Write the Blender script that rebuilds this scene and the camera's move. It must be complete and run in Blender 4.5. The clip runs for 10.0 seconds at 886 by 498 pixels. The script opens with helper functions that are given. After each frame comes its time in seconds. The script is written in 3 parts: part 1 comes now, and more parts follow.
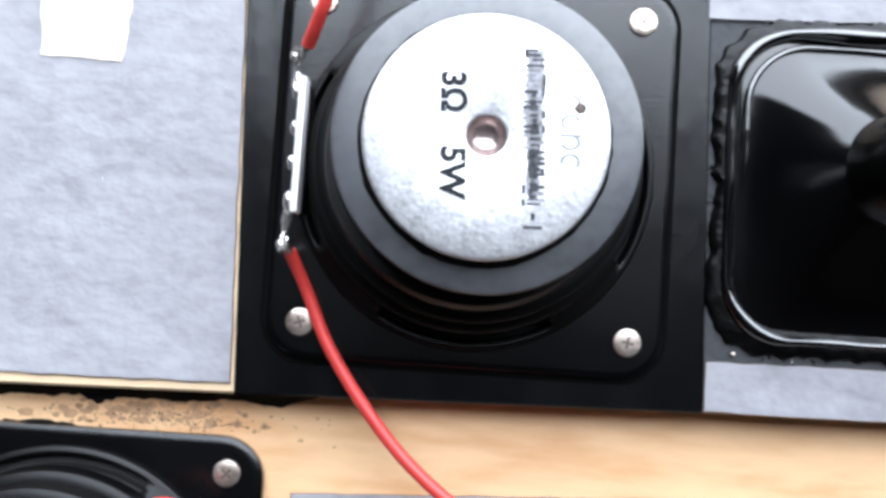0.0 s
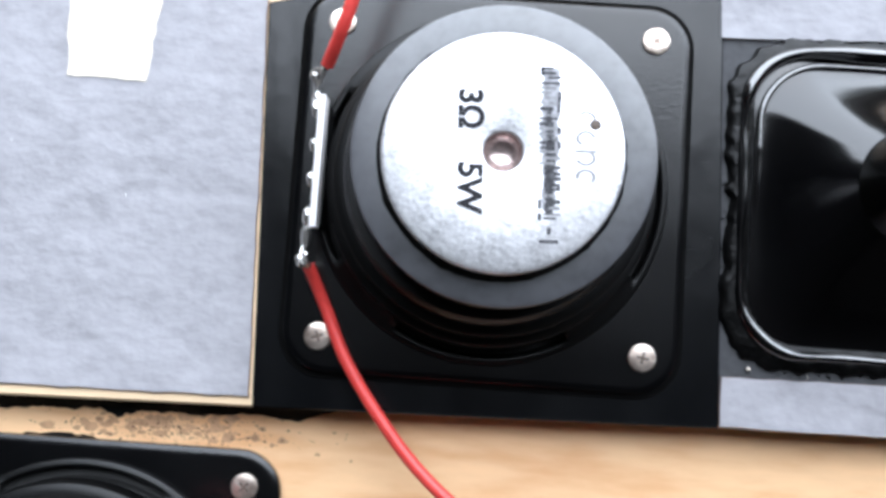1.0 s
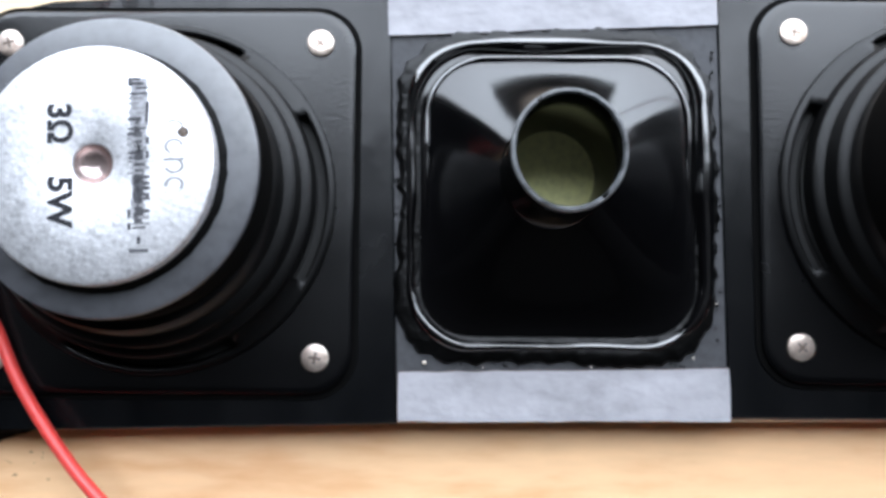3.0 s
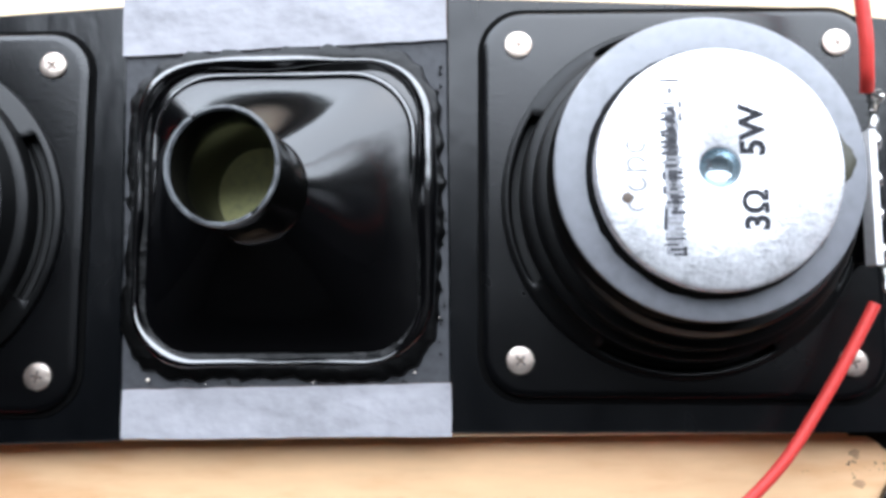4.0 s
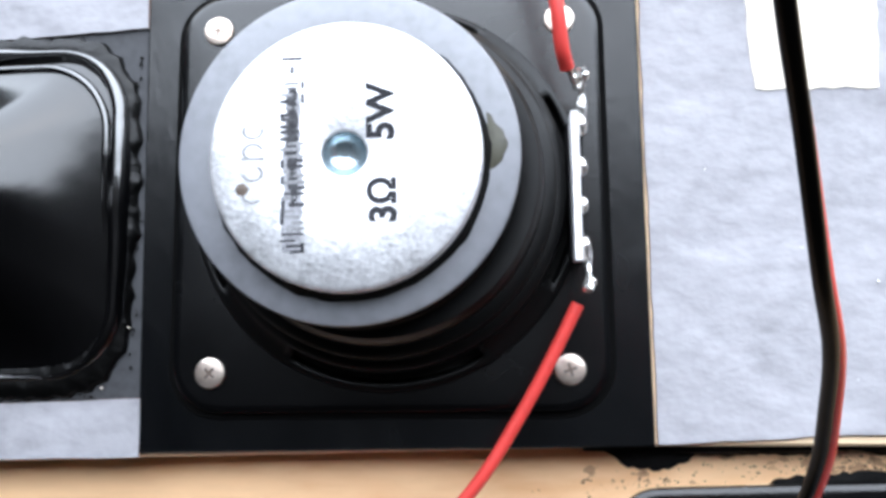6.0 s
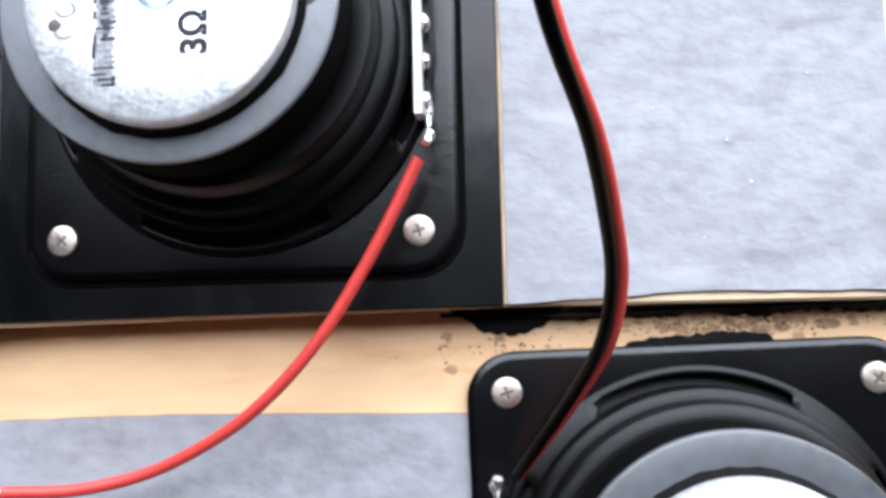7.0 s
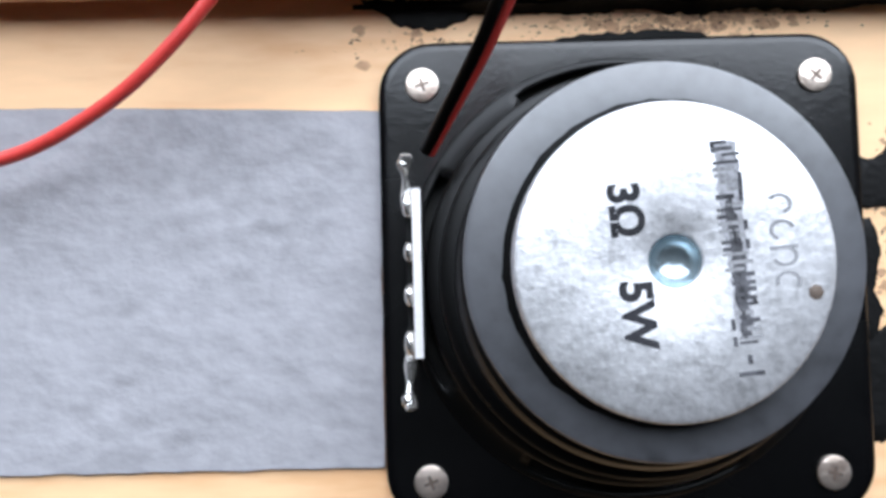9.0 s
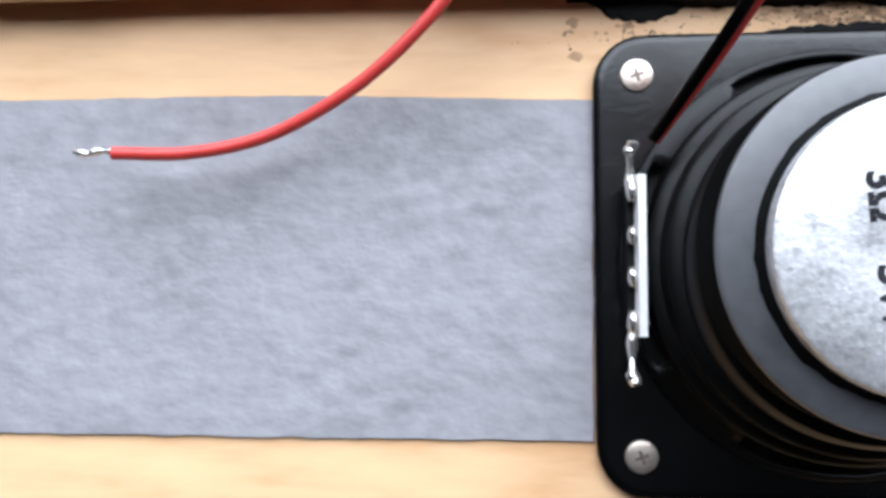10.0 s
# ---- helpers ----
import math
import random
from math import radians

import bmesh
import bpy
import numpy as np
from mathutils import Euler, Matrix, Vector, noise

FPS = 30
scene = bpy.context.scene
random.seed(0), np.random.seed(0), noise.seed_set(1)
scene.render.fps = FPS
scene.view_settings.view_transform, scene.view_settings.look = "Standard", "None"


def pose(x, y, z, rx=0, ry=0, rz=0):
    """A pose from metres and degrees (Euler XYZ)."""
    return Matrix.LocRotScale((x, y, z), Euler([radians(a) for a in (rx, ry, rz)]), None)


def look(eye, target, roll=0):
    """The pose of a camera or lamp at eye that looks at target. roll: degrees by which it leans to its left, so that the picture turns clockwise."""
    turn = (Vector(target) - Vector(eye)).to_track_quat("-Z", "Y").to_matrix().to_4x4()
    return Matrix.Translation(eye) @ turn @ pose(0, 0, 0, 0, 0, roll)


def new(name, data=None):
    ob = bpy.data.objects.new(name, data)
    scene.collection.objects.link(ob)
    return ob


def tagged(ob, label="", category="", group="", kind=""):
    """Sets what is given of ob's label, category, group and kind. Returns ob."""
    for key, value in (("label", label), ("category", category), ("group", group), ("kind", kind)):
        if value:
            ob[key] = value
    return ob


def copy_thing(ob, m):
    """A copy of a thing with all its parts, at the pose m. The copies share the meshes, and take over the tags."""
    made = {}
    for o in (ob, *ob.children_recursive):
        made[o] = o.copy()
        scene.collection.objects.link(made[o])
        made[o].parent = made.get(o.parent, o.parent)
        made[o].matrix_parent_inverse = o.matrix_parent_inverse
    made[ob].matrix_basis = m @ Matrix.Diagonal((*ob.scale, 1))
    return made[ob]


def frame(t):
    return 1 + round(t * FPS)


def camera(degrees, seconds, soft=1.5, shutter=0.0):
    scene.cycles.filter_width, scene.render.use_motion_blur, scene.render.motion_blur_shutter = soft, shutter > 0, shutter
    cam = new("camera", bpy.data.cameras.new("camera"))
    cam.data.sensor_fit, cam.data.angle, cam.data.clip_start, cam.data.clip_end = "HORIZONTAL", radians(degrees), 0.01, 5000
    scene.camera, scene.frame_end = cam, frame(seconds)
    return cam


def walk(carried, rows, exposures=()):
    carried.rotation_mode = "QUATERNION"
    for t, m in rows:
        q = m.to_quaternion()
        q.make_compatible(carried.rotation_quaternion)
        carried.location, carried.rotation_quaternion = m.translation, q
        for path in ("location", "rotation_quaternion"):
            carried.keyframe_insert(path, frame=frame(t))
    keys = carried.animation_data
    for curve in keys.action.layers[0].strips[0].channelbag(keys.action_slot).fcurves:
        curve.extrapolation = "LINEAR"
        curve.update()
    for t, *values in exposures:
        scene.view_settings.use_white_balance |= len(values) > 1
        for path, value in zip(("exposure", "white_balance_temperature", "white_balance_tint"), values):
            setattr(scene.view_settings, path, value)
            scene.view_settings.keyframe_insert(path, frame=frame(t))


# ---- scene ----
cam = camera(59.2, 10.0, soft=3.4)
PATH = [
    (0, -0.00471, -0.02021, 0.12438, 3.299, -0.491, 3.745),
    (0.5, -0.00529, -0.02196, 0.12588, 4.170, 0.298, 3.821),
    (1, -0.00544, -0.02140, 0.12592, 4.903, 0.330, 3.853),
    (1.5, 0.00194, -0.02211, 0.12493, 5.343, 0.640, 3.382),
    (2, 0.01675, -0.01977, 0.12374, 4.953, 1.664, 2.517),
    (2.5, 0.02998, -0.01728, 0.12446, 4.450, 1.378, 1.547),
    (3, 0.04748, -0.01988, 0.12629, 5.240, 0.432, 0.224),
    (3.2, 0.06110, -0.02015, 0.12639, 5.422, 1.130, 0.111),
    (4.3, 0.10644, -0.02041, 0.12425, 6.717, 2.344, -0.814),
    (4.5, 0.11473, -0.01892, 0.12255, 6.435, 2.979, -1.070),
    (5, 0.12778, -0.01795, 0.11777, 6.141, 3.583, -1.278),
    (5.2, 0.13223, -0.01732, 0.11680, 5.759, 3.824, -1.194),
    (6.3, 0.15157, -0.02572, 0.11085, 7.797, 3.559, -1.527),
    (6.5, 0.15714, -0.02921, 0.10982, 6.851, 4.076, -1.678),
    (7, 0.16555, -0.04027, 0.10910, 6.609, 3.557, -1.958),
    (7.5, 0.17273, -0.05043, 0.10364, 3.726, 2.183, -1.923),
    (8, 0.17609, -0.05867, 0.09736, 3.052, 1.265, -1.869),
    (8.5, 0.17714, -0.07098, 0.09516, 2.983, 1.374, -1.360),
    (9, 0.17030, -0.07467, 0.09685, 2.739, 0.268, -0.814),
    (9.5, 0.16245, -0.07632, 0.09764, 2.976, 3.397, -0.172),
    (10, 0.14881, -0.07644, 0.10254, 2.364, 4.175, 0.447),
]
EXPOSURES = [(0.0, 0.2), (1.0, 0.1), (2.5, 0.06), (3.2, 0.18), (4.3, 0.25), (5.2, 0.2), (6.5, 0.2), (8.0, 0.07), (8.5, 0.06), (9.0, -0.02), (10.0, -0.05)]
walk(cam, [(t, pose(x, y, z, a, b, c)) for t, x, y, z, a, b, c in PATH], EXPOSURES)

# ---- light ----
world = bpy.data.worlds.new("daylight")
scene.world = world
world.use_nodes = True
wn = world.node_tree.nodes
sky = wn.new("ShaderNodeTexSky")
sky.sky_type, sky.sun_disc = "NISHITA", False
sky.sun_elevation, sky.sun_rotation = radians(50), radians(20)
world.node_tree.links.new(sky.outputs["Color"], wn["Background"].inputs["Color"])
wn["Background"].inputs["Strength"].default_value = 0.12


def window_light(name, power, w, h, m, colour):
    data = bpy.data.lights.new(name, "AREA")
    data.shape, data.size, data.size_y, data.energy, data.color = "RECTANGLE", w, h, power, colour
    ob = new(name, data)
    ob.matrix_world = m
    return ob


window_light("window_daylight", 81.0, 1.9, 1.76, look((0.40, 0.545, 0.97), (0.40, -1.0, 0.97)), (0.80, 0.88, 1.0))

# ---- materials ----


def material(name, colour, rough=0.5, metal=0.0, spec=0.5, coat=0.0, vary=0.12, grain=900.0, blotch=60.0, bump=0.0, bump_scale=900.0, stretch=(1, 1, 1), second=None, wrinkle=0.0, uneven=0.08):
    """A surface with fine grain and larger blotches in its colour, uneven gloss and a fine relief."""
    mat = bpy.data.materials.new(name)
    mat.use_nodes = True
    nodes, links = mat.node_tree.nodes, mat.node_tree.links
    out = nodes["Principled BSDF"]
    out.inputs["Metallic"].default_value = metal
    out.inputs["Specular IOR Level"].default_value = spec
    out.inputs["Coat Weight"].default_value = coat
    out.inputs["Coat Roughness"].default_value = 0.08
    geo = nodes.new("ShaderNodeNewGeometry")
    place = nodes.new("ShaderNodeMapping")
    place.inputs["Scale"].default_value = stretch
    links.new(geo.outputs["Position"], place.inputs["Vector"])
    fine, broad = nodes.new("ShaderNodeTexNoise"), nodes.new("ShaderNodeTexNoise")
    for tex, scale, detail in ((fine, grain, 4), (broad, blotch, 3)):
        tex.inputs["Scale"].default_value, tex.inputs["Detail"].default_value = scale, detail
        links.new(place.outputs["Vector"], tex.inputs["Vector"])
    mix = nodes.new("ShaderNodeMath")
    mix.operation = "MULTIPLY_ADD"
    links.new(fine.outputs["Fac"], mix.inputs[0])
    mix.inputs[1].default_value = 0.55
    half = nodes.new("ShaderNodeMath")
    half.operation = "MULTIPLY"
    half.inputs[1].default_value = 0.45
    links.new(broad.outputs["Fac"], half.inputs[0])
    links.new(half.outputs[0], mix.inputs[2])
    ramp = nodes.new("ShaderNodeValToRGB")
    other = second or [c * (1 - 2.2 * vary) for c in colour]
    lighter = [min(1.0, c * (1 + 1.2 * vary)) for c in colour]
    ramp.color_ramp.elements[0].position, ramp.color_ramp.elements[0].color = 0.32, (*other, 1)
    ramp.color_ramp.elements[1].position, ramp.color_ramp.elements[1].color = 0.68, (*lighter, 1)
    mid = ramp.color_ramp.elements.new(0.5)
    mid.color = (*colour, 1)
    links.new(mix.outputs[0], ramp.inputs["Fac"])
    links.new(ramp.outputs["Color"], out.inputs["Base Color"])
    gloss = nodes.new("ShaderNodeMapRange")
    gloss.inputs["To Min"].default_value, gloss.inputs["To Max"].default_value = max(0.02, rough - uneven), rough + uneven
    links.new(broad.outputs["Fac"], gloss.inputs["Value"])
    links.new(gloss.outputs["Result"], out.inputs["Roughness"])
    if bump:
        rel, tex = nodes.new("ShaderNodeBump"), nodes.new("ShaderNodeTexNoise")
        tex.inputs["Scale"].default_value, tex.inputs["Detail"].default_value = bump_scale, 5
        links.new(place.outputs["Vector"], tex.inputs["Vector"])
        rel.inputs["Strength"].default_value, rel.inputs["Distance"].default_value = bump, 0.0004
        links.new(tex.outputs["Fac"], rel.inputs["Height"])
        if wrinkle:
            soft, fold = nodes.new("ShaderNodeBump"), nodes.new("ShaderNodeTexNoise")
            fold.inputs["Scale"].default_value, fold.inputs["Detail"].default_value, fold.inputs["Distortion"].default_value = 38, 2, 0.6
            links.new(place.outputs["Vector"], fold.inputs["Vector"])
            soft.inputs["Strength"].default_value, soft.inputs["Distance"].default_value = 0.8, 0.004 * wrinkle
            links.new(fold.outputs["Fac"], soft.inputs["Height"])
            links.new(soft.outputs["Normal"], rel.inputs["Normal"])
        links.new(rel.outputs["Normal"], out.inputs["Normal"])
    return mat


PLASTIC = material("black_moulded_plastic", (0.0012, 0.0013, 0.0016), 0.25, spec=0.46, bump=0.1, bump_scale=1500)
BASKET = material("black_basket_plastic", (0.0010, 0.0011, 0.0012), 0.44, spec=0.28, bump=0.1, bump_scale=1200)
PLATE = material("black_vinyl_covered_board", (0.0012, 0.0015, 0.0020), 0.25, spec=0.38, bump=0.2, bump_scale=400, stretch=(1.6, 0.6, 1), wrinkle=0.2)
# Near-black for shade put into colour: the frame groove and the magnet's side.
SHADE_BLACK = material("shade_black", (0.001, 0.001, 0.001), 0.8, spec=0.06)
CONE = material("dark_paper_cone", (0.02, 0.02, 0.02), 0.8, bump=0.2)
FERRITE = material("dark_grey_ferrite", (0.057, 0.059, 0.066), 0.40, spec=1.0, vary=0.22, grain=500, blotch=60, bump=0.08, bump_scale=600, uneven=0.06)
PALE_FERRITE = material("light_grey_ferrite", (0.165, 0.170, 0.188), 0.45, spec=0.8, vary=0.12, grain=500, blotch=60, bump=0.06, bump_scale=700)
ZINC = material("zinc_plated_steel", (0.71, 0.71, 0.73), 0.45, metal=0.82, uneven=0.04, vary=0.15, grain=1500, blotch=480, bump=0.2, bump_scale=1300)
# Vent steel, with bluish and pinkish reflections put into the base colour.
VENT = material("steel_blue_reflection", (0.48, 0.58, 0.63), 0.26, metal=0.85, vary=0.1)
VENT_WARM = material("steel_pink_reflection", (0.56, 0.45, 0.43), 0.28, metal=0.8, vary=0.2)
INK = material("black_ink", (0.026, 0.026, 0.030), 0.7, spec=0.15, vary=0.3, grain=2500)
STAMP_INK = material("smudged_stamp_ink", (0.06, 0.06, 0.066), 0.65, spec=0.2, vary=0.8, grain=1500, second=(0.02, 0.02, 0.024))
PALE_INK = material("faded_grey_ink", (0.22, 0.22, 0.23), 0.6, vary=0.25, grain=2500)
STAIN = material("brown_stain", (0.09, 0.065, 0.05), 0.6, vary=0.4, grain=1500)
SMUDGE = material("pale_ink_smudge", (0.30, 0.30, 0.32), 0.55, metal=0.3, vary=0.35, grain=1400, second=(0.13, 0.13, 0.14))
NICKEL = material("nickel_plated_screw", (0.75, 0.64, 0.56), 0.36, metal=0.95, vary=0.14, grain=700, second=(0.38, 0.27, 0.21), bump=0.4, bump_scale=700)
SLOT_SHADE = material("screw_slot_shade", (0.15, 0.11, 0.09), 0.5, metal=0.5, vary=0.3)
SOLDER = material("tinned_solder", (0.72, 0.70, 0.67), 0.22, metal=0.9, vary=0.18, grain=1500, bump=0.3)
PHENOLIC = material("white_terminal_board", (0.82, 0.80, 0.80), 0.5, vary=0.06)
RED = material("red_cable_insulation", (0.66, 0.050, 0.042), 0.44, spec=0.65, vary=0.08, bump=0.08, bump_scale=600)
BLACK_PVC = material("black_cable_insulation", (0.0009, 0.0009, 0.0009), 0.34, spec=0.12, bump=0.05)
GLUE = material("glossy_black_sealant", (0.0010, 0.0010, 0.0012), 0.14, spec=0.62, bump=0.16, bump_scale=120, uneven=0.05)
GLOSS_BEAD = material("wet_looking_sealant", (0.0010, 0.0010, 0.0012), 0.14, spec=1.0, coat=1.0, bump=0.2, bump_scale=150)
BEAD = material("ragged_black_sealant", (0.0012, 0.0012, 0.0012), 0.34, spec=0.22, bump=1.0, bump_scale=420)
TAR = material("matt_black_sealant", (0.0025, 0.0025, 0.0025), 0.6, spec=0.14, bump=0.5, bump_scale=700)
TUBE = material("black_plastic_pipe", (0.0014, 0.0014, 0.0012), 0.16, bump=0.12, bump_scale=400)
PIPE_WALL = material("glossy_black_pipe_wall", (0.004, 0.004, 0.003), 0.13, spec=0.9, uneven=0.04)
RIM = material("worn_pipe_edge", (0.085, 0.09, 0.095), 0.45, vary=0.45, grain=500, bump=0.7, bump_scale=500)
OLIVE = material("olive_card", (0.78, 0.78, 0.36), 0.6, vary=0.1)
OLIVE_STAIN = material("dried_olive_adhesive", (0.035, 0.033, 0.018), 0.5, vary=0.25)
SPECK = material("brown_black_specks", (0.09, 0.055, 0.035), 0.8, vary=0.4)
GRIME = material("rubbed_brown_grime", (0.44, 0.26, 0.145), 0.7, vary=0.3, grain=700, second=(0.22, 0.12, 0.065))
CHARCOAL = material("charcoal_card", (0.035, 0.036, 0.040), 0.7, vary=0.25, grain=700, bump=0.3)
PAPER = material("grey_felt_paper", (0.312, 0.306, 0.327), 0.72, vary=0.10, grain=380, blotch=70, bump=0.75, bump_scale=300, stretch=(0.85, 1.1, 1), wrinkle=0.48)
DARK_EDGE = material("cut_paper_edge", (0.22, 0.12, 0.08), 0.8, vary=0.3)
WOOD = material("pale_pine_ply", (0.80, 0.51, 0.285), 0.55, vary=0.12, grain=300, blotch=48, bump=0.15, bump_scale=500, stretch=(0.22, 1, 1), second=(0.68, 0.37, 0.18))
# Pine of the upper strip, paler because strong light is put into its colour.
UPPER_WOOD = material("pine_ply_lit", (0.83, 0.62, 0.40), 0.55, vary=0.07, grain=380, blotch=70, bump=0.1, bump_scale=500, stretch=(0.2, 1, 1))
BARE = material("bare_cream_wood", (0.83, 0.74, 0.62), 0.6, vary=0.05, grain=400, blotch=60)
TABLE = material("brown_table", (0.30, 0.19, 0.11), 0.5, vary=0.15, grain=60, blotch=6, stretch=(0.1, 1, 1))
# Unseen room surfaces, kept near black to cut bounced light and deepen shadows.
WALL = material("unseen_dark_wall", (0.017, 0.015, 0.014), 0.8, vary=0.03, grain=40, blotch=3)
CEIL = material("unseen_dark_ceiling", (0.017, 0.0155, 0.0145), 0.85, vary=0.03, grain=40, blotch=3)
FLOOR = material("dark_floor", (0.04, 0.036, 0.034), 0.6, vary=0.1, grain=20, blotch=3)
FRAME_PAINT = material("white_window_paint", (0.78, 0.78, 0.77), 0.4, vary=0.03, grain=50)
GLASS = bpy.data.materials.new("window_glass")
GLASS.use_nodes = True
for key, value in (("Roughness", 0.02), ("Transmission Weight", 1.0), ("IOR", 1.45)):
    GLASS.node_tree.nodes["Principled BSDF"].inputs[key].default_value = value

# ---- building helpers: shapes are drawn in millimetres ----
MM = 0.001


def part(name, bm, mat, parent=None, label="", smooth=True, metres=False):
    """Links a bmesh as one mesh object, under a thing or a part if one is given."""
    bmesh.ops.recalc_face_normals(bm, faces=bm.faces)
    if not metres:
        bmesh.ops.scale(bm, vec=(MM, MM, MM), verts=bm.verts)
    mesh = bpy.data.meshes.new(name)
    bm.to_mesh(mesh)
    bm.free()
    for p in mesh.polygons:
        p.use_smooth = smooth
    if smooth:
        mesh.set_sharp_from_angle(angle=radians(38))
    mesh.materials.append(mat)
    ob = new(name, mesh)
    if parent:
        ob.parent = parent
    return tagged(ob, label)


def thing(name, label, category, x=0, y=0, z=0, turn=0, group="", kind=""):
    ob = new(name)
    ob.empty_display_size = 0.005
    ob.matrix_basis = pose(x * MM, y * MM, z * MM, 0, 0, turn)
    return tagged(ob, label, category, group, kind)


def loft(loops, closed=True, cap_ends=False, loop_back=False):
    """Skins a row of loops of equal length."""
    bm = bmesh.new()
    rings = [[bm.verts.new(p) for p in loop] for loop in loops]
    pairs = list(zip(rings, rings[1:]))
    if loop_back:
        pairs.append((rings[-1], rings[0]))
    for a, b in pairs:
        n = len(a)
        for i in range(n if closed else n - 1):
            bm.faces.new((a[i], a[(i + 1) % n], b[(i + 1) % n], b[i]))
    if cap_ends:
        bm.faces.new(rings[0])
        bm.faces.new(rings[-1][::-1])
    return bm


def circle(r, z, n=72, cx=0.0, cy=0.0):
    return [(cx + r * math.cos(2 * math.pi * i / n), cy + r * math.sin(2 * math.pi * i / n), z) for i in range(n)]


def lathe(profile, n=72, cap=True, back=False):
    return loft([circle(r, z, n) for r, z in profile], cap_ends=cap, loop_back=back)


def rounded(half_x, half_y, r, z, n=72, cx=0.0, cy=0.0):
    """A rounded rectangle, point by point at even angles."""
    pts = []
    for i in range(n):
        a = 2 * math.pi * i / n
        dx, dy = math.cos(a), math.sin(a)
        lo, hi = 0.0, half_x + half_y
        for _ in range(40):
            t = (lo + hi) / 2
            qx, qy = abs(dx * t) - half_x + r, abs(dy * t) - half_y + r
            d = math.hypot(max(qx, 0), max(qy, 0)) + min(max(qx, qy), 0) - r
            lo, hi = (t, hi) if d < 0 else (lo, t)
        pts.append((cx + dx * lo, cy + dy * lo, z))
    return pts


def box(bm, x0, x1, y0, y1, z0, z1):
    v = [bm.verts.new((x, y, z)) for z in (z0, z1) for x, y in ((x0, y0), (x1, y0), (x1, y1), (x0, y1))]
    for f in ((3, 2, 1, 0), (4, 5, 6, 7), (0, 1, 5, 4), (1, 2, 6, 5), (2, 3, 7, 6), (3, 0, 4, 7)):
        bm.faces.new([v[i] for i in f])
    return bm


def slab(outline, z0, z1, bevel=0.3):
    """An upright-sided sheet over an outline, with a softened upper edge."""
    cx, cy = sum(p[0] for p in outline) / len(outline), sum(p[1] for p in outline) / len(outline)

    def inset(d):
        return [(x - d * math.copysign(1, x - cx), y - d * math.copysign(1, y - cy)) for x, y in outline]
    return loft([[(x, y, z0) for x, y in outline], [(x, y, z1 - bevel) for x, y in outline],
                 [(x, y, z1) for x, y in inset(bevel)]], cap_ends=True)


def spline(points, steps=10):
    """A smooth line through points."""
    p = [Vector(q) for q in points]
    p = [2 * p[0] - p[1], *p, 2 * p[-1] - p[-2]]
    line = []
    for i in range(1, len(p) - 2):
        for s in range(steps):
            t = s / steps
            a, b, c, d = p[i - 1], p[i], p[i + 1], p[i + 2]
            line.append(0.5 * (2 * b + (c - a) * t + (2 * a - 5 * b + 4 * c - d) * t * t + (3 * b - a - 3 * c + d) * t ** 3))
    return [*line, p[-2]]


def sweep(line, radius, n=14):
    """A round wire along a line; radius may be a function of 0..1."""
    loops, up = [], Vector((0.13, 0.21, 1)).normalized()
    for i, q in enumerate(line):
        way = (line[min(i + 1, len(line) - 1)] - line[max(i - 1, 0)]).normalized()
        side = way.cross(up).normalized()
        over = side.cross(way)
        r = radius(i / (len(line) - 1)) if callable(radius) else radius
        loops.append([q + r * (math.cos(2 * math.pi * k / n) * side + math.sin(2 * math.pi * k / n) * over) for k in range(n)])
    return loft(loops, cap_ends=True)


def lettering(name, text, size, mat, parent, x, y, z, turn):
    """Printed characters as a thin mesh."""
    font = bpy.data.curves.new(name, "FONT")
    font.body, font.size, font.extrude = text, size * MM, 0.00001
    font.align_x, font.align_y, font.offset = "CENTER", "CENTER", 0.00017
    holder = bpy.data.objects.new(name, font)
    mesh = bpy.data.meshes.new_from_object(holder)
    bpy.data.objects.remove(holder)
    ob = new(name, mesh)
    mesh.materials.clear()
    mesh.materials.append(mat)
    ob.parent = parent
    ob.matrix_basis = pose(x * MM, y * MM, z * MM, 0, 0, turn)
    return ob


